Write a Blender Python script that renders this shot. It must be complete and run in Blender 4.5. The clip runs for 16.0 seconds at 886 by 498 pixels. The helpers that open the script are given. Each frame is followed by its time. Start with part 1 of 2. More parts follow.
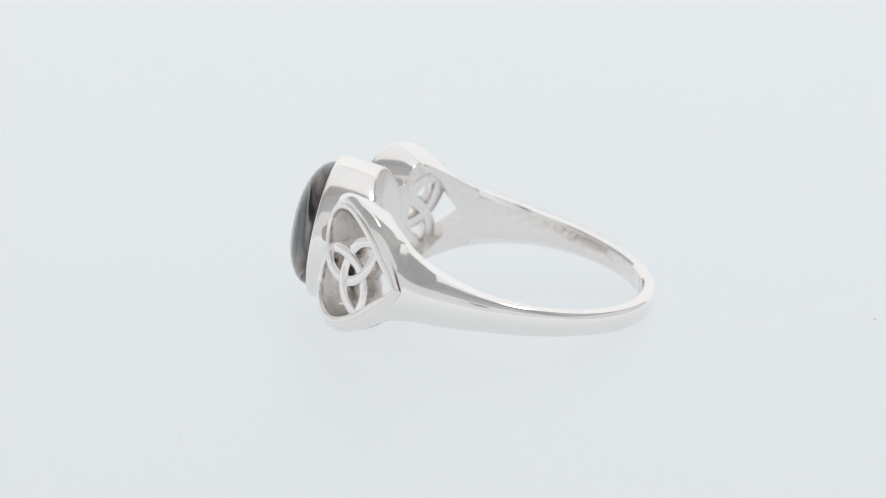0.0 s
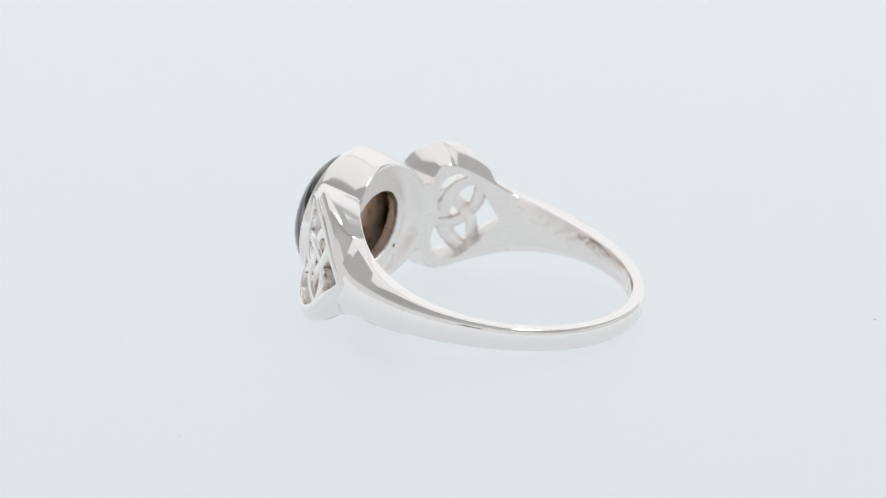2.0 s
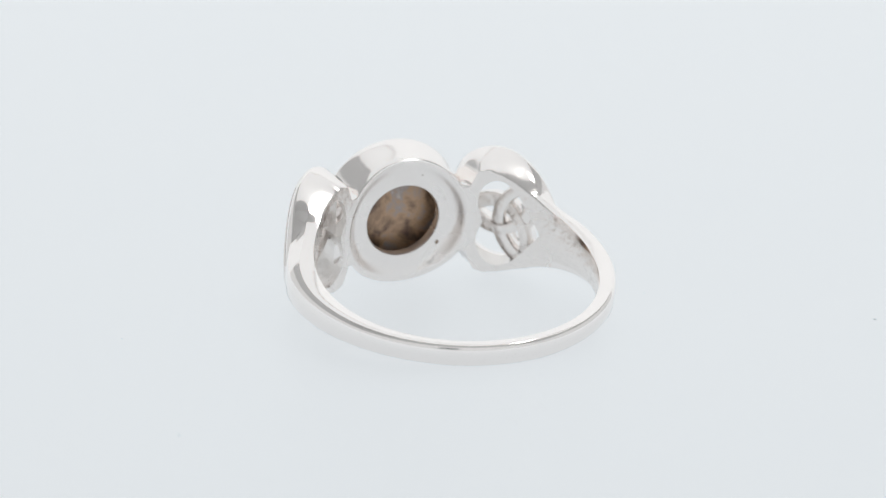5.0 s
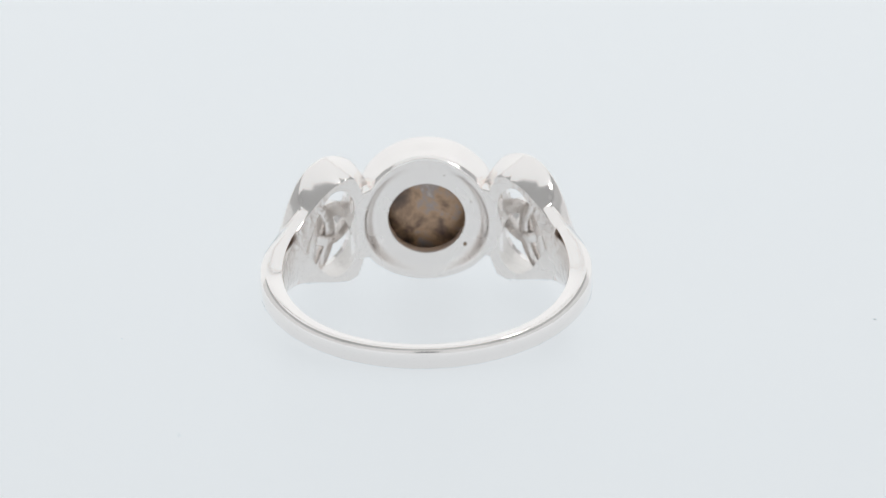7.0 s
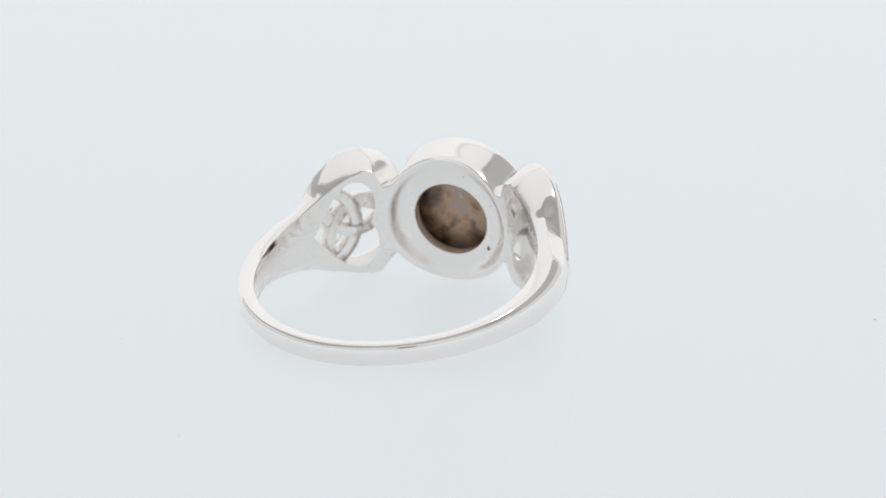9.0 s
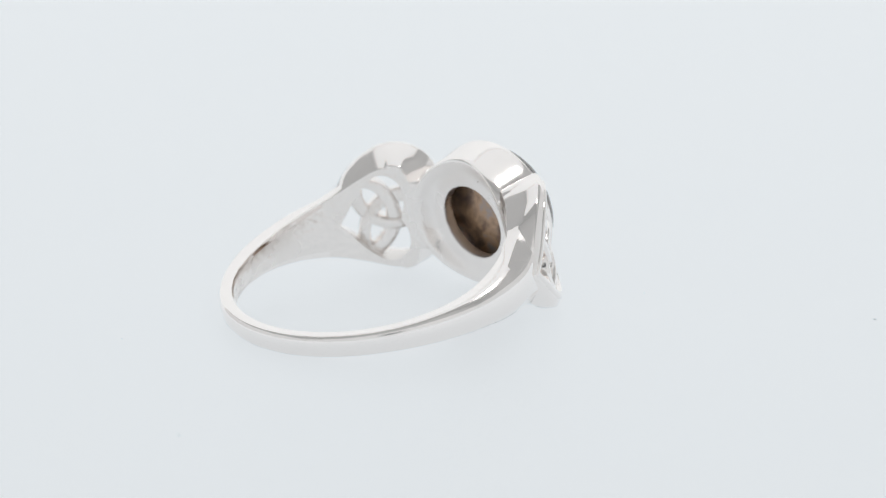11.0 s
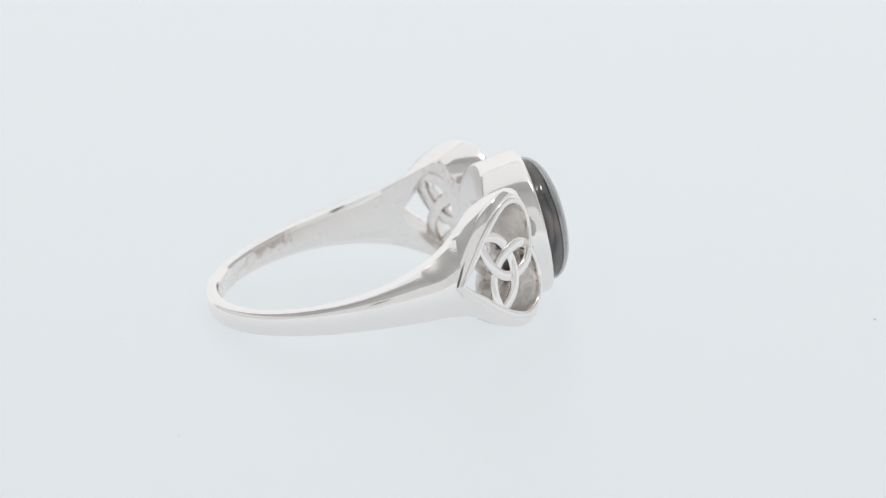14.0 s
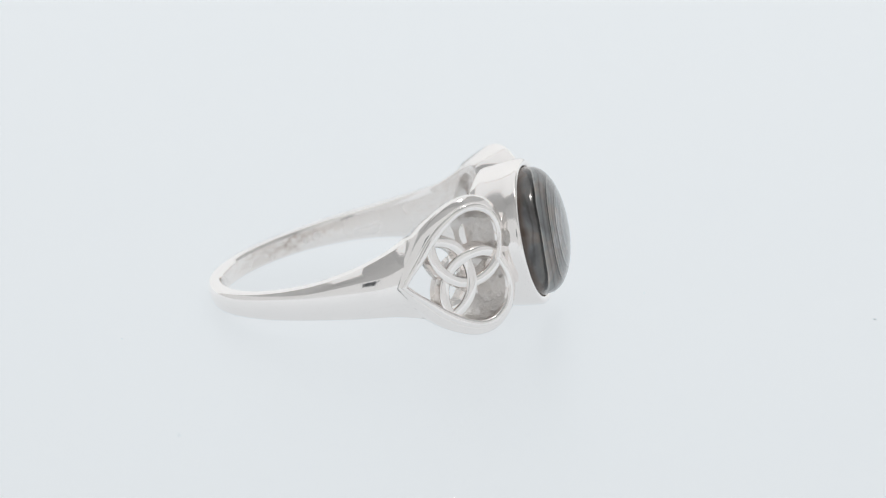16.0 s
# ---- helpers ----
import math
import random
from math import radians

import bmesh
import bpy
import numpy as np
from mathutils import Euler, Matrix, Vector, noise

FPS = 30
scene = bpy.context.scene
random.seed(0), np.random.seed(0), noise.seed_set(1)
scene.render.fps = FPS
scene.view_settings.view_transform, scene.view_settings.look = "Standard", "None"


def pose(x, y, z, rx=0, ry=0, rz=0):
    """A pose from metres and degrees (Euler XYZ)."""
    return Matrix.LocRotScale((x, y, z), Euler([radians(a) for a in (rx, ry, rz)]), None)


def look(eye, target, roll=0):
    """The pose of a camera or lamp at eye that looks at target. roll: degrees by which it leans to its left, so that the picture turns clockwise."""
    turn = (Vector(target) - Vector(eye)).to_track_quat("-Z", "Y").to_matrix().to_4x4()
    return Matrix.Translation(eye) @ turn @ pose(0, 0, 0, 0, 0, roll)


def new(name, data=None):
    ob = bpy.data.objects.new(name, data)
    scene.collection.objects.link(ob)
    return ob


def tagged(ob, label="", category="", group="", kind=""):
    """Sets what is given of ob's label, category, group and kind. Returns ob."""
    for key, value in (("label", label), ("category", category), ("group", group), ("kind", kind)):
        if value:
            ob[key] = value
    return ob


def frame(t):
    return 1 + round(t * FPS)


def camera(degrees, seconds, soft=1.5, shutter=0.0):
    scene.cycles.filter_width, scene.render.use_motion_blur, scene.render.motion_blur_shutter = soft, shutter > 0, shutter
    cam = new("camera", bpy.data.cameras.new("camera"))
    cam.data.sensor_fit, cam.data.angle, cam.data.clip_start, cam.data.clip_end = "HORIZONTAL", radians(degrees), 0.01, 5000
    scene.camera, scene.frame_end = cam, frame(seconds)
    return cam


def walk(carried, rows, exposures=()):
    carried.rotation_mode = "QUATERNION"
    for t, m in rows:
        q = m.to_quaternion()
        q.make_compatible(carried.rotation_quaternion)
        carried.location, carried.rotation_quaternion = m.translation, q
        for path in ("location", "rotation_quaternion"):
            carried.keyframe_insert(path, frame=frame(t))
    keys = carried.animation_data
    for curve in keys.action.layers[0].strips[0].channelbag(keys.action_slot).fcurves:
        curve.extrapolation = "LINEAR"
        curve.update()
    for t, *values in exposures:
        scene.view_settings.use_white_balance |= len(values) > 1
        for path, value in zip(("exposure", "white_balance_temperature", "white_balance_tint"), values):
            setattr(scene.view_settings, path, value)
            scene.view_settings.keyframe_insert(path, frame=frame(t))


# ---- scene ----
# A polished silver ring turns on the white floor of a small photo box; the camera stands still.
# Lengths of the ring are in millimetres (MM turns them into metres).
MM = 0.001
PITCH, ROLL, EYE_D, SHIFT = 16.25, -0.79, 0.236, 0.795 * MM
PIVOT_Z = 3.52 * MM          # height of the aim point on the turning axis
eye = Vector((SHIFT, -EYE_D * math.cos(radians(PITCH)), PIVOT_Z + EYE_D * math.sin(radians(PITCH))))
aim = Vector((SHIFT, 0, PIVOT_Z))
cam = camera(13.755, 16.0, soft=1.25)
cam.data.dof.use_dof, cam.data.dof.focus_distance, cam.data.dof.aperture_fstop = True, 0.230, 48
walk(cam, [(0.0, look(eye, aim, ROLL)), (16.0, look(eye, aim, ROLL))])

# the ring's turn: degrees at 8 s, degrees a second, its centre off the axis, its tilt on the floor
YAW_8, SPIN = -11.51, 11.17
CENTRE = (-0.27 * MM, -4.82 * MM, PIVOT_Z - 0.84 * MM)
TILT, LEAN = 11.6, -0.20

# ---- light ----
world = bpy.data.worlds.new("room")
world.use_nodes = True
scene.world = world
world.node_tree.nodes["Background"].inputs[0].default_value = (0.9, 0.95, 1.0, 1)
world.node_tree.nodes["Background"].inputs[1].default_value = 0.15
scene.view_settings.exposure = -0.42


def lamp(name, size, size_y, power, m, colour=(1, 1, 1)):
    data = bpy.data.lights.new(name, "AREA")
    data.shape, data.size, data.size_y, data.energy, data.color = "RECTANGLE", size, size_y, power, colour
    ob = new(name, data)
    ob.matrix_world = m
    return ob


lamp("led_spot_light", 0.05, 0.05, 0.3, look((0.20, -0.03, 0.385), (0.0, 0.0, 0)), (1, 0.98, 0.96))


# ---- materials ----
def material(name, colour, rough=0.5, metal=0.0):
    m = bpy.data.materials.new(name)
    m.use_nodes = True
    b = m.node_tree.nodes["Principled BSDF"]
    b.inputs["Base Color"].default_value = (*colour, 1)
    b.inputs["Roughness"].default_value, b.inputs["Metallic"].default_value = rough, metal
    return m, m.node_tree, b


def add_node(tree, kind, **inputs):
    n = tree.nodes.new(kind)
    for k, v in inputs.items():
        n.inputs[k.replace("_", " ")].default_value = v
    return n


def ramp(tree, source, stops):
    n = tree.nodes.new("ShaderNodeValToRGB")
    while len(n.color_ramp.elements) < len(stops):
        n.color_ramp.elements.new(0.5)
    for e, (p, c) in zip(n.color_ramp.elements, stops):
        e.position, e.color = p, (*c, 1)
    tree.links.new(source, n.inputs[0])
    return n


def silver(name, rough, bump, scale, colour=(0.955, 0.919, 0.897), depth=0.0001):
    m, tree, b = material(name, colour, rough, 1.0)
    pos = tree.nodes.new("ShaderNodeTexCoord")
    fine = add_node(tree, "ShaderNodeTexNoise", Scale=scale, Detail=4.0)
    wide = add_node(tree, "ShaderNodeTexNoise", Scale=scale * 0.12, Detail=2.0)
    tree.links.new(pos.outputs["Object"], fine.inputs["Vector"])
    tree.links.new(pos.outputs["Object"], wide.inputs["Vector"])
    r = ramp(tree, wide.outputs["Fac"], [(0.35, (rough * 0.7,) * 3), (0.7, (rough * 1.4,) * 3)])
    tree.links.new(r.outputs[0], b.inputs["Roughness"])
    bp = add_node(tree, "ShaderNodeBump", Strength=bump, Distance=depth)
    tree.links.new(fine.outputs["Fac"], bp.inputs["Height"])
    tree.links.new(bp.outputs[0], b.inputs["Normal"])
    return m


SILVER = silver("polished_silver", 0.11, 0.03, 1500)
SILVER_IN = silver("cast_silver", 0.24, 0.8, 2300, (0.91, 0.872, 0.845))
SILVER_PLATE = silver("tumbled_silver", 0.33, 0.4, 1700, (0.92, 0.884, 0.86))
SILVER_RAW = silver("unpolished_silver", 0.34, 1.0, 1900, (0.88, 0.85, 0.825), 0.00017)
ROUGH_BEAD = silver("rough_bead", 0.4, 1.0, 4200, (0.68, 0.65, 0.62), 0.0004)
STAMP = silver("stamped_silver", 0.35, 0.8, 4000)
GRIT = silver("gritty_silver", 0.14, 0.1, 7000)
PIT = silver("tarnished_silver", 0.5, 0.8, 4000, (0.34, 0.26, 0.2))


def acrylic():
    m, tree, b = material("white_acrylic", (0.86, 0.875, 0.885), 0.45)
    n = add_node(tree, "ShaderNodeTexNoise", Scale=60.0, Detail=3.0)
    pos = tree.nodes.new("ShaderNodeTexCoord")
    tree.links.new(pos.outputs["Object"], n.inputs["Vector"])
    r = ramp(tree, n.outputs["Fac"], [(0.3, (0.080, 0.085, 0.090)), (0.7, (0.085, 0.088, 0.091))])
    tree.links.new(r.outputs[0], b.inputs["Base Color"])
    b.inputs["Specular IOR Level"].default_value = 0.3
    b.inputs["Emission Color"].default_value = (0.918, 0.966, 1.0, 1)
    b.inputs["Emission Strength"].default_value = FLOOR_GLOW
    return m


FLOOR_GLOW, BACK_GLOW, TOP_GLOW, SIDE_GLOW = 0.90, 0.80, 0.70, 0.40     # backlit acrylic floor, luminous back and top panels, added glow of the unseen walls
ACRYLIC = acrylic()


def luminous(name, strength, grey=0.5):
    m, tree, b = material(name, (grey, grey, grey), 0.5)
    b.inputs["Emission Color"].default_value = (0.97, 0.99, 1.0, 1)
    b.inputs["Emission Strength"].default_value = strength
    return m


# Emission added to unseen fabric walls and ceiling, to brighten the ring's reflections.
WHITE_GLOW = luminous("glowing_white_fabric", SIDE_GLOW, 0.5)
GREY_GLOW = luminous("glowing_grey_fabric", 0.25, 0.3)
BACK_PANEL, TOP_PANEL = luminous("luminous_back", BACK_GLOW), luminous("luminous_top", TOP_GLOW)


def shell():
    """Banded dark shell: thin growth lines over grey, brown where it meets the rim."""
    m, tree, b = material("abalone_shell", (0.1, 0.1, 0.1), 0.14)
    pos = tree.nodes.new("ShaderNodeTexCoord")
    mp = tree.nodes.new("ShaderNodeMapping")
    mp.inputs["Location"].default_value = (0.0007, -0.0115, 0.0003)
    tree.links.new(pos.outputs["Object"], mp.inputs["Vector"])
    wave = add_node(tree, "ShaderNodeTexWave", Scale=360.0, Distortion=0.8, Detail=2.0, Detail_Scale=0.9)
    wave.wave_type, wave.rings_direction, wave.wave_profile = "RINGS", "Y", "SAW"
    tree.links.new(mp.outputs[0], wave.inputs["Vector"])
    bands = ramp(tree, wave.outputs["Fac"], [(0.0, (0.008, 0.007, 0.007)), (0.10, (0.012, 0.012, 0.012)), (0.16, (0.13, 0.125, 0.12)), (0.5, (0.19, 0.195, 0.20)),
                                             (0.88, (0.25, 0.265, 0.27)), (0.95, (0.5, 0.5, 0.49)), (1.0, (0.02, 0.02, 0.02))])
    fine = add_node(tree, "ShaderNodeTexWave", Scale=930.0, Distortion=2.2, Detail=2.0, Detail_Scale=0.6)
    fine.wave_type, fine.rings_direction = "RINGS", "Y"
    tree.links.new(mp.outputs[0], fine.inputs["Vector"])
    lines = ramp(tree, fine.outputs["Fac"], [(0.0, (0.45, 0.43, 0.41)), (0.12, (0.86, 0.86, 0.86)), (0.8, (1.0, 1.0, 1.0)), (1.0, (1.15, 1.15, 1.13))])
    streaks = tree.nodes.new("ShaderNodeMixRGB")
    streaks.blend_type = "MULTIPLY"
    streaks.inputs[0].default_value = 0.75
    tree.links.new(bands.outputs[0], streaks.inputs[1])
    tree.links.new(lines.outputs[0], streaks.inputs[2])
    cloud = add_node(tree, "ShaderNodeTexNoise", Scale=420.0, Detail=4.0, Distortion=0.5)
    tree.links.new(pos.outputs["Object"], cloud.inputs["Vector"])
    tint = ramp(tree, cloud.outputs["Fac"], [(0.3, (0.42, 0.37, 0.37)), (0.47, (0.88, 0.89, 0.88)), (0.56, (1.2, 1.0, 0.88)), (0.7, (1.5, 1.45, 1.5))])
    mix = tree.nodes.new("ShaderNodeMixRGB")
    mix.blend_type = "MULTIPLY"
    mix.inputs[0].default_value = 0.8
    tree.links.new(streaks.outputs[0], mix.inputs[1])
    tree.links.new(tint.outputs[0], mix.inputs[2])
    sep = tree.nodes.new("ShaderNodeSeparateXYZ")
    tree.links.new(pos.outputs["Object"], sep.inputs[0])
    rng = add_node(tree, "ShaderNodeMapRange")
    rng.inputs[1].default_value, rng.inputs[2].default_value = 0.01148, 0.0118
    wobble = tree.nodes.new("ShaderNodeMath")
    wobble.operation = "MULTIPLY_ADD"
    wobble.inputs[1].default_value = -0.0009
    tree.links.new(cloud.outputs["Fac"], wobble.inputs[0])
    tree.links.new(sep.outputs[1], wobble.inputs[2])
    tree.links.new(wobble.outputs[0], rng.inputs[0])
    rim = tree.nodes.new("ShaderNodeMixRGB")
    rim.inputs[1].default_value = (0.105, 0.076, 0.062, 1)
    tree.links.new(rng.outputs[0], rim.inputs[0])
    tree.links.new(mix.outputs[0], rim.inputs[2])
    tree.links.new(rim.outputs[0], b.inputs["Base Color"])
    bp = add_node(tree, "ShaderNodeBump", Strength=0.35, Distance=0.00006)
    tree.links.new(wave.outputs["Fac"], bp.inputs["Height"])
    tree.links.new(bp.outputs[0], b.inputs["Normal"])
    b.inputs["Coat Weight"].default_value = 0.5
    b.inputs["Coat Roughness"].default_value = 0.12
    b.inputs["IOR"].default_value = 1.42
    return m


def shell_back():
    m, tree, b = material("shell_back", (0.15, 0.1, 0.07), 0.34, 0.3)
    pos = tree.nodes.new("ShaderNodeTexCoord")
    n = add_node(tree, "ShaderNodeTexNoise", Scale=430.0, Detail=6.0, Roughness=0.62, Distortion=0.4)
    tree.links.new(pos.outputs["Object"], n.inputs["Vector"])
    r = ramp(tree, n.outputs["Fac"], [(0.27, (0.05, 0.035, 0.03)), (0.40, (0.21, 0.13, 0.085)), (0.50, (0.48, 0.31, 0.19)), (0.58, (0.35, 0.30, 0.28)), (0.70, (0.74, 0.62, 0.55))])
    tree.links.new(r.outputs[0], b.inputs["Base Color"])
    b.inputs["Coat Weight"].default_value = 0.6
    return m


SHELL, SHELL_BACK = shell(), shell_back()


# ---- mesh helpers ----
def part(name, bm, mat, parent, label=""):
    """One mesh object under a thing or a part."""
    me = bpy.data.meshes.new(name)
    bm.to_mesh(me)
    bm.free()
    for m in mat if isinstance(mat, (list, tuple)) else (mat,):
        me.materials.append(m)
    ob = new(name, me)
    ob.parent = parent
    return tagged(ob, label=label)


def strips(bm, rows, closed=True, mat=0):
    """Quads between rows of points (millimetres), each row one loop."""
    vs = [[bm.verts.new(Vector(p) * MM) for p in row] for row in rows]
    n = len(vs[0])
    for a, b in zip(vs, vs[1:]):
        for i in range(n if closed else n - 1):
            j = (i + 1) % n
            f = bm.faces.new((a[i], a[j], b[j], b[i]))
            f.material_index = mat
    return vs


def finish(bm, angle=38):
    bmesh.ops.remove_doubles(bm, verts=bm.verts, dist=1e-7)
    bmesh.ops.dissolve_degenerate(bm, edges=bm.edges, dist=1e-8)
    bmesh.ops.recalc_face_normals(bm, faces=bm.faces)
    for f in bm.faces:
        f.smooth = True
    for e in bm.edges:
        if len(e.link_faces) == 2 and e.calc_face_angle(0) > radians(angle):
            e.smooth = False
    return bm


def spline(pts, per=8):
    """Catmull-Rom through an open run of 2D points."""
    out = []
    for i in range(len(pts) - 1):
        p0, p1, p2, p3 = (np.array(pts[max(0, min(len(pts) - 1, i + k))], float) for k in (-1, 0, 1, 2))
        for s in range(per):
            t = s / per
            out.append(0.5 * (2 * p1 + (p2 - p0) * t + (2 * p0 - 5 * p1 + 4 * p2 - p3) * t * t + (3 * p1 - p0 - 3 * p2 + p3) * t ** 3))
    out.append(np.array(pts[-1], float))
    return out


def lerp_table(x, table):
    """A smooth curve through (x, y) pairs."""
    n = len(table)
    if x <= table[0][0]:
        return table[0][1]
    if x >= table[-1][0]:
        return table[-1][1]
    k = next(i for i in range(n - 1) if x <= table[i + 1][0])

    def slope(i):
        a, b = table[max(i - 1, 0)], table[min(i + 1, n - 1)]
        return (b[1] - a[1]) / (b[0] - a[0])
    (x0, y0), (x1, y1) = table[k], table[k + 1]
    w = x1 - x0
    t = (x - x0) / w
    return ((2 * t ** 3 - 3 * t * t + 1) * y0 + (t ** 3 - 2 * t * t + t) * w * slope(k)
            + (3 * t * t - 2 * t ** 3) * y1 + (t ** 3 - t * t) * w * slope(k + 1))


# ---- the ring ----
R_IN = 8.95
FACE_N, FACE_D = radians(41.7), 11.5      # direction and distance of the heart's face
NX, NY = math.cos(FACE_N), math.sin(FACE_N)

HEART_OUT = [(-3.15, 0), (-2.65, 0.75), (-2.05, 1.6), (-0.95, 2.95), (0.25, 3.85), (1.7, 4.4), (3.1, 4.35), (4.4, 3.65), (5.1, 2.5), (5.22, 1.4), (4.95, 0.55), (4.65, 0)]
HEART_IN = [(-2.45, 0), (-1.95, 0.55), (-1.3, 1.15), (-0.3, 2.15), (0.7, 2.9), (1.75, 3.4), (2.75, 3.42), (3.65, 3.0), (4.2, 2.3), (4.3, 1.5), (4.1, 0.75), (3.75, 0)]


def heart_loop(half):
    up = spline(half)
    return up + [np.array((p[0], -p[1])) for p in up[-2:0:-1]]


def on_face(u, v, d, side):
    """A point at d along the heart's normal; side is 1 or -1."""
    return (side * (NX * d - NY * u), NY * d + NX * u, v)


def face_d(u):
    """The face is gently domed along its length."""
    return FACE_D - 0.052 * (u - 1.5) ** 2


def on_bore(u, v, side, r=R_IN):
    return on_face(u, v, math.sqrt(max(r * r - u * u, 1)), side)


# the band and shoulders, by degrees from the side towards the head: half-height, outer radius, bevel
SHANK_H = [(-90, 0.71), (-45, 0.74), (-24, 0.87), (-5, 1.10), (8, 1.42), (17, 1.72), (24, 2.0), (30, 2.32), (38, 2.85), (46, 3.38), (52, 3.66), (58, 3.6), (63, 3.2), (67, 2.6)]
SHANK_R = [(-90, 9.84), (-50, 9.93), (-25, 10.1), (0, 10.46), (14, 10.64), (24, 10.68), (34, 10.68)]
SHANK_C = [(-90, 0.17), (-35, 0.2), (-15, 0.27), (0, 0.4), (12, 0.62), (24, 1.0), (34, 0.9)]


def polar(r, degrees, z, side):
    return (side * r * math.cos(radians(degrees)), r * math.sin(radians(degrees)), z)


def heart_frame(ring, side):
    o, i = heart_loop(HEART_OUT), heart_loop(HEART_IN)
    ib = [((p[0] + 2.45) * 0.65 - 1.75, p[1] * 0.88) for p in i]
    n_half = len(o) // 2
    apex = max(range(n_half), key=lambda k: o[k][1])
    low, edge, middle, base = [], [], [], []
    for k, (u, v) in enumerate(o):
        front = face_d(u) - 0.62
        a = math.degrees(FACE_N + math.atan2(u, front))
        rf = math.hypot(u, front)
        kk = min(k, len(o) - k)
        sign = 1 if v >= 0 else -1
        if kk < 1:
            zb = zm = 0
        elif kk <= apex:
            zb = lerp_table(a, SHANK_H) - 0.014
            zm = max(zb, 0.4 * zb + 0.6 * abs(v))
        else:
            zb = abs(v) * 0.85
            zm = 0.4 * zb + 0.6 * abs(v)
        rm = min(rf - 0.05, lerp_table(a, SHANK_R) - lerp_table(a, SHANK_C) - 0.02, R_IN + 0.6 * (rf - R_IN)) if a < 40 else R_IN + 0.6 * (rf - R_IN)
        rb = rf
        if kk <= apex:
            h = lerp_table(a, SHANK_H)
            bevel = lerp_table(a, SHANK_R) - lerp_table(a, SHANK_C) + max(h - abs(v), 0) - 0.02
            rb = min(rf, bevel + (rf - bevel) * min(max((a - 36) / 8, 0), 1))
        base.append(on_face(u, v, math.sqrt(rb * rb - u * u), side))
        ab = min(a, 63 - 2.2 * max(zb - 2.2, 0) ** 1.3)
        sink = 0.06 * min(max(a - 61, 0) / 3, 1) * min(max(2.6 - abs(v), 0), 1)      # it runs under the edge of the bezel
        low.append(polar(R_IN + sink, ab, sign * max(zb - 0.08, 0), side))
        edge.append(polar(R_IN + 0.1, ab, sign * zb, side))
        middle.append(polar(rm, a, sign * zm, side))

    def eased(row):
        """The row with its kinks rounded, but for the tip."""
        n = len(row)
        out = [Vector(p) for p in row]
        for k in range(4, n - 3):
            out[k] = sum((Vector(row[(k + j) % n]) for j in range(-3, 4)), Vector()) / 7
        return out
    middle, base = eased(middle), eased(base)

    def mix(k, d):
        flat = [a + (b - a) * k for a, b in zip(o, i)]
        return [on_face(u, v, face_d(u) + d, side) for u, v in flat]
    rows = [low, edge, middle, base]
    # a sloping outer bevel, then a rounded bead along the opening
    rows += [mix(k, d) for k, d in ((0, -0.5), (0.03, -0.4), (0.1, -0.3), (0.42, -0.1), (0.48, -0.085))]
    rows += [mix(0.75 - 0.25 * math.cos(t), -0.09 + 0.15 * math.sin(t)) for t in (radians(a) for a in range(0, 181, 20))]
    rows += [mix(1.0, -0.35)]
    bm = bmesh.new()
    strips(bm, rows)
    hollow = [on_bore(u, v, side) for u, v in ib]
    strips(bm, [mix(1.0, -0.35), hollow], mat=2)
    strips(bm, [hollow, low], mat=1)
    return part("heart_frame", finish(bm, 43), (SILVER, SILVER_IN, SILVER_RAW), ring, "pierced heart-shaped silver shoulder with a polished rim")


KNOT_U, KNOT_V, KNOT_R, KNOT_TURN = 1.2, -0.1, 2.9, 3


def knot_strand(parent, k, side):
    """One of the three arcs of the trinity knot, woven over and under the others."""
    r, c = KNOT_R * 0.88, KNOT_R * 0.657
    turn = radians(180 + KNOT_TURN + 120 * k)
    cu, cv = KNOT_U + c * math.cos(turn), KNOT_V + c * math.sin(turn)
    rows, n = [], 40
    for s in range(n + 1):
        a = turn + math.pi + radians(-79.7 + 159.4 * s / n)
        du, dv = math.cos(a), math.sin(a)
        u, v = cu + r * du, cv + r * dv
        w = 0.09 * math.sin(radians(180 * s / n) * 3 - math.pi / 2 + 0.5)
        d = face_d(u) - 0.14 + w
        half = 0.36
        deep = 1.15 + 0.15 * math.sin(7 * s / n + 2 * k)
        wide = 1.5 + 0.2 * math.sin(5 * s / n + k)
        sec = [(-half * (wide if math.sin(b) < -0.5 else 1) * math.copysign(abs(math.cos(b)) ** 0.4, math.cos(b)), d - 0.25 + (0.24 if math.sin(b) > 0 else deep) * math.sin(b)) for b in (radians(22.5 * m) for m in range(16))]
        rows.append([on_face(u + q * du, v + q * dv, dd, side) for q, dd in sec])
    bm = bmesh.new()
    vs = strips(bm, rows)
    bm.faces.new(vs[0])
    bm.faces.new(vs[-1])
    for f in bm.faces:
        c = f.calc_center_median() / MM
        f.material_index = int(side * c.x * NX + c.y * NY < FACE_D - 0.85)
    return part("strand", finish(bm, 50), (SILVER, SILVER_IN), parent)


DROP = 0.1      # the stone sits a little low in the band


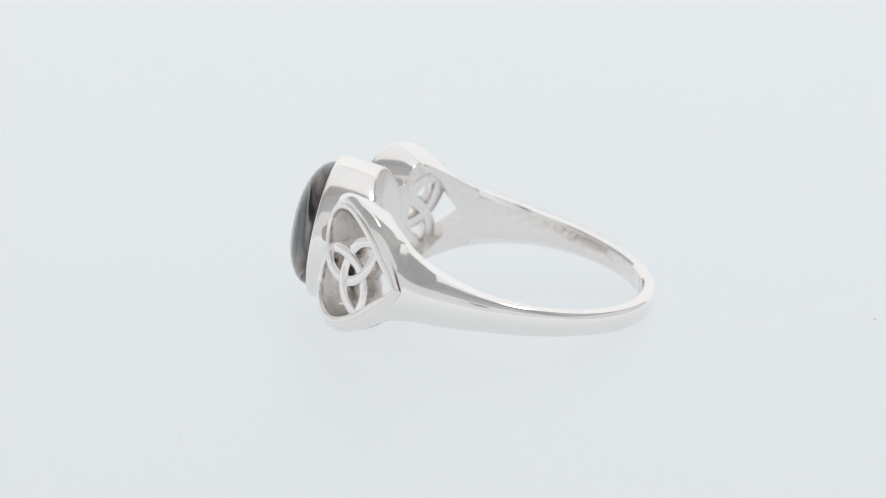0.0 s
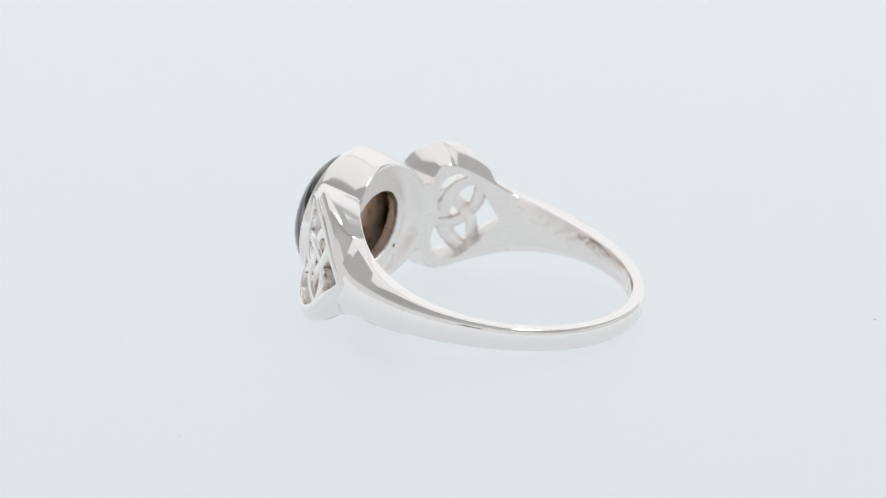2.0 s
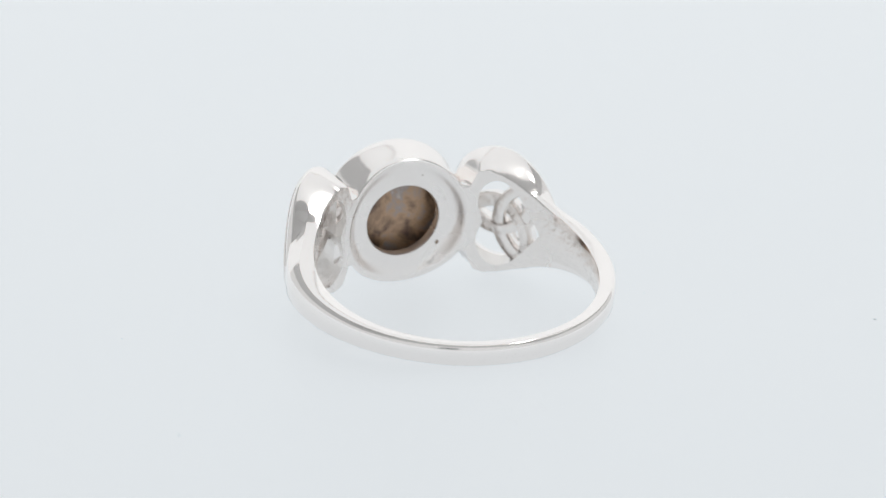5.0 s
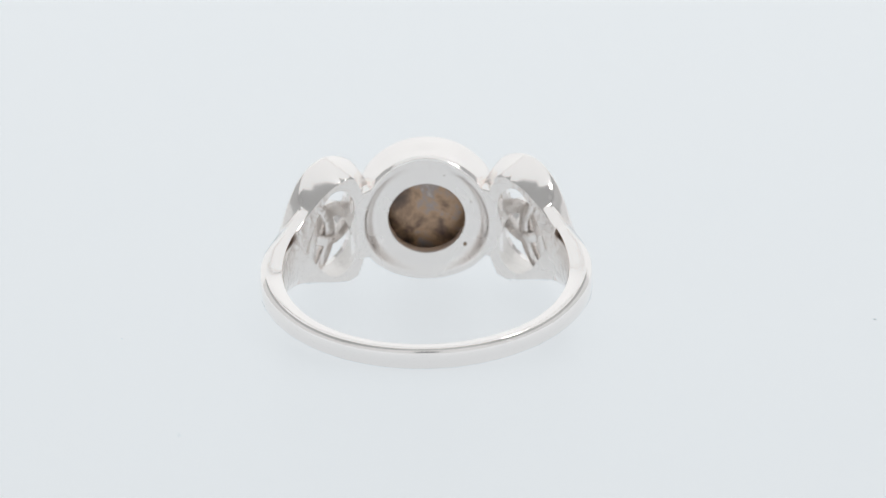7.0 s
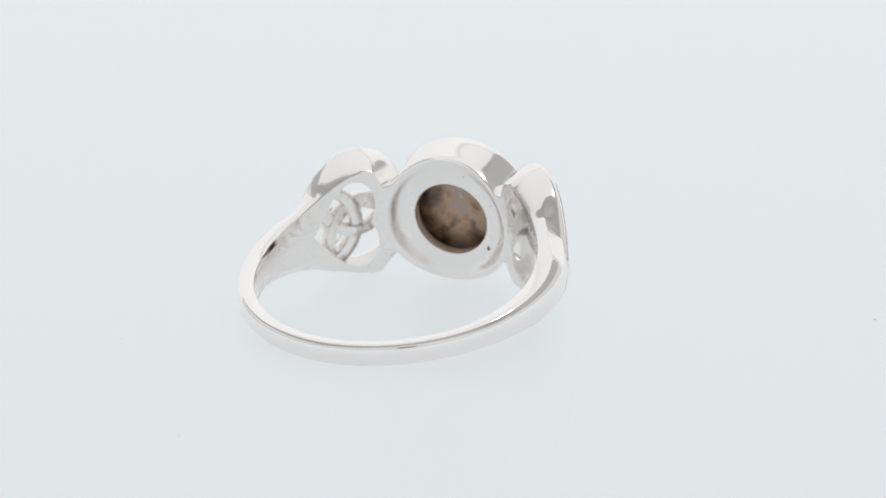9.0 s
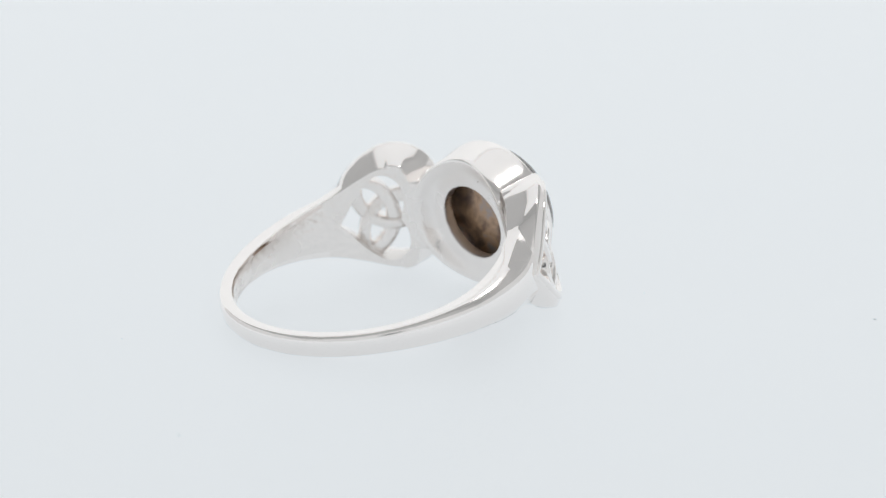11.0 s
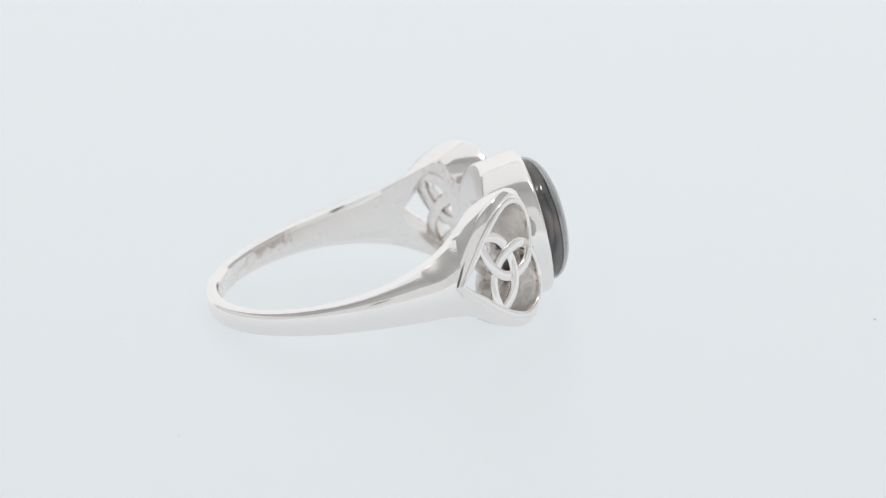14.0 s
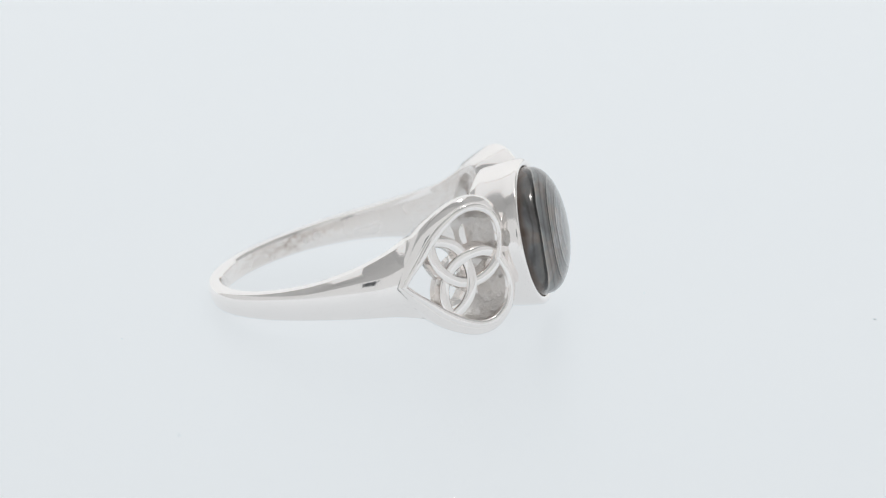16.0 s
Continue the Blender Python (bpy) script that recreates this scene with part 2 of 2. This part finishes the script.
def bezel(ring):
    bm = bmesh.new()
    n = 96

    def circle(r, y):
        return [(r * math.cos(2 * math.pi * i / n), y, r * math.sin(2 * math.pi * i / n) - DROP) for i in range(n)]

    def bore(r, rc=R_IN):
        return [(x, math.sqrt(rc * rc - x * x), z) for x, _, z in circle(r, 0)]
    profile = spline([(4.5, 9.2), (4.56, 9.8), (4.65, 10.5), (4.72, 11.1), (4.73, 11.5)], 4)
    profile += spline([(4.72, 11.6), (4.67, 11.74), (4.54, 11.82), (4.36, 11.83), (4.24, 11.77), (4.18, 11.6)], 3)
    strips(bm, [bore(4.3, R_IN + 0.02), bore(4.4, R_IN + 0.05), bore(4.46, R_IN + 0.14)] + [circle(r, y) for r, y in profile] + [circle(4.17, 10.9)])

    def dish(r, k):
        return [(x, y + (9.08 - y) * k, z) for x, y, z in bore(r, R_IN + 0.02)]
    strips(bm, [dish(4.3, 0), dish(4.12, 0.01), dish(4.0, 0.08), dish(3.88, 0.26), dish(3.74, 0.55), dish(3.58, 0.8), dish(3.4, 0.94), dish(3.2, 0.99), dish(2.62, 1), circle(2.53, 9.1), circle(2.48, 9.2),
                circle(2.5, 9.7), circle(2.6, 9.95), circle(4.1, 9.95)], mat=1)
    return part("bezel", finish(bm), (SILVER, SILVER_PLATE), ring, "round polished silver bezel cup with an open back")


def gemstone(ring):
    bm = bmesh.new()
    n = 80

    def circle(r, y):
        return [(r * math.cos(2 * math.pi * i / n), y, r * math.sin(2 * math.pi * i / n) - DROP) for i in range(n)]
    rows = [circle(4.16, 10.9), circle(4.16, 11.9), circle(4.1, 12.05)]
    for s in range(1, 15):
        a = math.pi / 2 * s / 15
        rows.append(circle(4.1 * math.cos(a) ** 0.8, 12.05 + 1.72 * math.sin(a)))
    vs = strips(bm, rows)
    top = bm.verts.new(Vector((0, 13.78, -DROP)) * MM)
    for i in range(n):
        bm.faces.new((vs[-1][i], vs[-1][(i + 1) % n], top))
    back = strips(bm, [circle(4.16, 10.9), circle(2.7, 10.7), circle(1.4, 10.55)], mat=1)
    low = bm.verts.new(Vector((0, 10.5, -DROP)) * MM)
    for i in range(n):
        f = bm.faces.new((back[-1][i], back[-1][(i + 1) % n], low))
        f.material_index = 1
    return part("gemstone", finish(bm, 60), (SHELL, SHELL_BACK), ring, "domed dark grey shell stone with curved growth bands")


def shank(ring):
    """The band, from one heart round the back to the other; its edges are bevelled."""
    rows, n = [], 150
    for s in range(n + 1):
        q = -1 + 2 * s / n
        a = -90 + 115.5 * abs(q)
        row = []
        for k in range(16):
            z, aa = 0, a
            for _ in range(3):
                aa = a + (max(a, 0) / 25.5) ** 2 * 3.45 * abs(z)
                h, ro, c = lerp_table(aa, SHANK_H), lerp_table(aa, SHANK_R), lerp_table(aa, SHANK_C)
                r, z = ((R_IN + 0.1, -h + 0.02), (R_IN, -h * 0.75), (R_IN, 0), (R_IN, h * 0.75), (R_IN + 0.1, h - 0.02), (R_IN + 0.2, h),
                        (ro - c - 0.05, h), (ro - c * 0.94, h - 0.03), (ro - 0.07, h - c + 0.02), (ro, h - c - 0.12), (ro + 0.04, 0), (ro, -h + c + 0.12),
                        (ro - 0.07, -h + c - 0.02), (ro - c * 0.94, -h + 0.03), (ro - c - 0.05, -h), (R_IN + 0.2, -h))[k]
            row.append(polar(r, aa, z, 1 if q > 0 else -1))
        rows.append(row)
    bm = bmesh.new()
    strips(bm, rows)
    bmesh.ops.recalc_face_normals(bm, faces=bm.faces)
    for f in bm.faces:
        if all(math.hypot(v.co.x, v.co.y) < (R_IN + 0.05) * MM for v in f.verts):
            f.material_index = 1
        c = f.calc_center_median() / MM
        a = math.degrees(math.atan2(c.y, c.x))
        if c.x > 0 and c.z > 0.4 and 10 < a < 32 and f.normal.z > 0.2 and math.hypot(c.x, c.y) > R_IN + 0.6:
            f.material_index = 2
    return part("shank", finish(bm, 30), (SILVER, SILVER_IN, GRIT), ring, "tapering polished silver band with bevelled edges")


def bridge(ring, side):
    """The web of metal inside, between a heart and the bezel."""
    bm = bmesh.new()
    n, m = 24, 8
    grids = []
    for depth in (0.008, 0.1, 0.85):
        grid = []
        for i in range(n + 1):
            z = (-1 + 2 * i / n) * (2.42 if depth == 0.1 else 2.34 if depth < 0.1 else 2.42)
            last = math.degrees(math.acos(math.sqrt(4.27 ** 2 - z * z) / R_IN))
            first = 59.6
            row = []
            for j in range(m + 1):
                a = first + (last - first) * j / m
                rise = 0.008 * (a - 64) ** 2 * abs(z) / 2.4
                row.append(polar(R_IN + depth, a, z + math.copysign(rise, z) if z else 0, side))
            grid.append(row)
        grids.append(grid)
    strips(bm, grids[0], closed=False, mat=1)
    for row in (0, n):
        strips(bm, [g[row] for g in grids], closed=False)
    for col in (0, m):
        strips(bm, [[r[col] for r in g] for g in grids], closed=False)
    strips(bm, grids[2], closed=False)
    return part("bridge", finish(bm, 50), (SILVER, SILVER_PLATE), ring, "cast silver web between heart and bezel")


def casting_pit(parent, x, z, r):
    bm = bmesh.new()
    bmesh.ops.create_icosphere(bm, subdivisions=2, radius=1)
    for v in bm.verts:
        k = 1 + 0.25 * noise.noise(v.co * 2.3)
        v.co = Vector((x + v.co.x * r * k, 9.075 + v.co.y * 0.02, z + v.co.z * r * 1.3 * k)) * MM
    for f in bm.faces:
        f.smooth = True
    return part("casting_pit", bm, PIT, parent, "tiny tarnished casting pit")


def solder_joint(ring, side):
    """The rough bead that joins a heart's cleft to the bezel."""
    rng = random.Random(5 + side)
    bm = bmesh.new()
    bmesh.ops.create_icosphere(bm, subdivisions=3, radius=1)
    for v in bm.verts:
        k = 1 + 0.16 * noise.noise(v.co * 3 + Vector((side, 0, 0))) + rng.uniform(-0.04, 0.04)
        v.co = Vector((side * 4.62, 10.85, 0.9)) * MM + Vector((v.co.x * 0.15, v.co.y * 0.32, v.co.z * 0.6)) * k * MM
    for f in bm.faces:
        f.smooth = True
    return part("solder_joint", bm, ROUGH_BEAD, ring, "rough cast silver bead")


def hallmark(ring, angle, z, w, h):
    """A stamped mark inside the band, too small to read."""
    bm = bmesh.new()
    n = 24
    for r, k in ((R_IN - 0.012, 0.8), (R_IN + 0.02, 1.0)):
        for i in range(n):
            a = 2 * math.pi * i / n
            b = radians(angle) + w * k * math.cos(a) / R_IN
            bm.verts.new(Vector((r * math.cos(b), r * math.sin(b), z + h * k * math.sin(a))) * MM)
    bm.verts.ensure_lookup_table()
    bm.faces.new([bm.verts[i] for i in range(n)])
    for i in range(n):
        j = (i + 1) % n
        bm.faces.new((bm.verts[i], bm.verts[j], bm.verts[n + j], bm.verts[n + i]))
    return part("hallmark", finish(bm, 60), STAMP, ring, "small dull stamped mark")


def build_ring():
    ring = tagged(new("ring"), "polished silver ring with pierced hearts and a dark shell stone", "ring")
    shank(ring)
    cup = bezel(ring)
    for x, z, r in ((2.48, -2.0, 0.125), (1.2, 3.05, 0.04), (2.9, 1.1, 0.04)):
        casting_pit(cup, x, z, r)
    gemstone(ring)
    for side in (1, -1):
        frame_ = heart_frame(ring, side)
        for k in range(3):
            knot_strand(frame_, k, side)
        solder_joint(ring, side)
        bridge(ring, side)
    for angle, z, w, h in ((211, 0.05, 0.36, 0.3), (216, -0.05, 0.22, 0.26)):
        hallmark(ring, angle, z, w, h)
    return ring


# ---- the photo box ----
def slab(name, lo, hi, mat, label):
    bm = bmesh.new()
    bmesh.ops.create_cube(bm, size=1, matrix=Matrix.Translation([(a + b) / 2 for a, b in zip(lo, hi)]) @ Matrix.Diagonal([b - a for a, b in zip(lo, hi)] + [1]))
    me = bpy.data.meshes.new(name)
    bm.to_mesh(me)
    bm.free()
    me.materials.append(mat)
    return tagged(new(name, me), label, name.split("_")[0], kind="structure")


slab("floor", (-0.30, -0.26, -0.006), (0.30, 0.112, 0), ACRYLIC, "seamless backlit white acrylic floor of a photo box")
# Out-of-view ledge, added so that grazing silver edges reflect grey.
slab("ledge", (-0.30, 0.112, -0.012), (0.30, 0.30, -0.004), GREY_GLOW, "unseen glowing grey ledge, added for the ring's reflections")
slab("wall_back", (-0.30, 0.30, -0.012), (0.30, 0.305, 0.42), BACK_PANEL, "luminous white photo box back panel")
SPLIT = 0.16     # the unseen walls glow white below, grey above, to shape the ring's reflections
slab("wall_left", (-0.305, -0.2, -0.006), (-0.30, 0.30, SPLIT), WHITE_GLOW, "unseen white photo box side wall with added glow")
slab("wall_right", (0.30, -0.2, -0.006), (0.305, 0.30, SPLIT), WHITE_GLOW, "unseen white photo box side wall with added glow")
slab("wall_left_upper", (-0.305, -0.2, SPLIT), (-0.30, 0.30, 0.42), GREY_GLOW, "unseen grey upper photo box side wall with added glow")
slab("wall_right_upper", (0.30, -0.2, SPLIT), (0.305, 0.30, 0.42), GREY_GLOW, "unseen grey upper photo box side wall with added glow")
slab("wall_front_upper", (-0.305, -0.205, SPLIT), (0.305, -0.2, 0.42), GREY_GLOW, "unseen grey upper photo box front wall with added glow")
slab("ceiling", (-0.305, -0.2, 0.42), (0.305, 0.305, 0.425), GREY_GLOW, "unseen grey photo box ceiling with added glow")
# Unseen glowing front, added to whiten what the silver reflects around the camera.
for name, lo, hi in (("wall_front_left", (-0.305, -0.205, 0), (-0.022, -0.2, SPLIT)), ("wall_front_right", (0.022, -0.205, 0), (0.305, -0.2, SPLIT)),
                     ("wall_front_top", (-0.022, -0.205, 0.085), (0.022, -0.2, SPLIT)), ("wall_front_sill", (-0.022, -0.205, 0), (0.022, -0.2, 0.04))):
    slab(name, lo, hi, WHITE_GLOW, "unseen white photo box front with added glow and a camera opening")
slab("light_panel", (-0.28, -0.07, 0.41), (0.28, 0.28, 0.418), TOP_PANEL, "luminous white ceiling light panel of a photo box")


def dust_speck(x, y, r):
    bm = bmesh.new()
    bmesh.ops.create_icosphere(bm, subdivisions=2, radius=1)
    for v in bm.verts:
        k = 1 + 0.3 * noise.noise(v.co * 2 + Vector((x, y, 0)))
        v.co = Vector((v.co.x * r * k, v.co.y * r * k, v.co.z * r * 0.25)) * MM
    me = bpy.data.meshes.new("dust_speck")
    bm.to_mesh(me)
    bm.free()
    me.materials.append(DUST)
    ob = tagged(new("dust_speck", me), "faint pale grey dust speck on the white floor", "dust", group="dust specks on the floor")
    ob.location = (x * MM, y * MM, r * 0.2 * MM)


DUST, _, _ = material("dust", (0.8, 0.81, 0.82), 0.9)
for x, y, r in ((-14.6, -25.7, 0.1), (28.0, -5.2, 0.14), (13.8, 1.2, 0.07), (-19.4, -7.1, 0.07)):
    dust_speck(x, y, r)

RING = build_ring()


def motions():
    """The ring turns evenly clockwise, seen from above."""
    rows = []
    for s in range(33):
        t = s * 0.5
        rows.append((t, pose(0, 0, 0, 0, 0, YAW_8 - SPIN * (t - 8)) @ pose(*CENTRE, TILT, 0, 0) @ pose(0, 0, 0, 0, LEAN, 0)))
    walk(RING, rows)


motions()
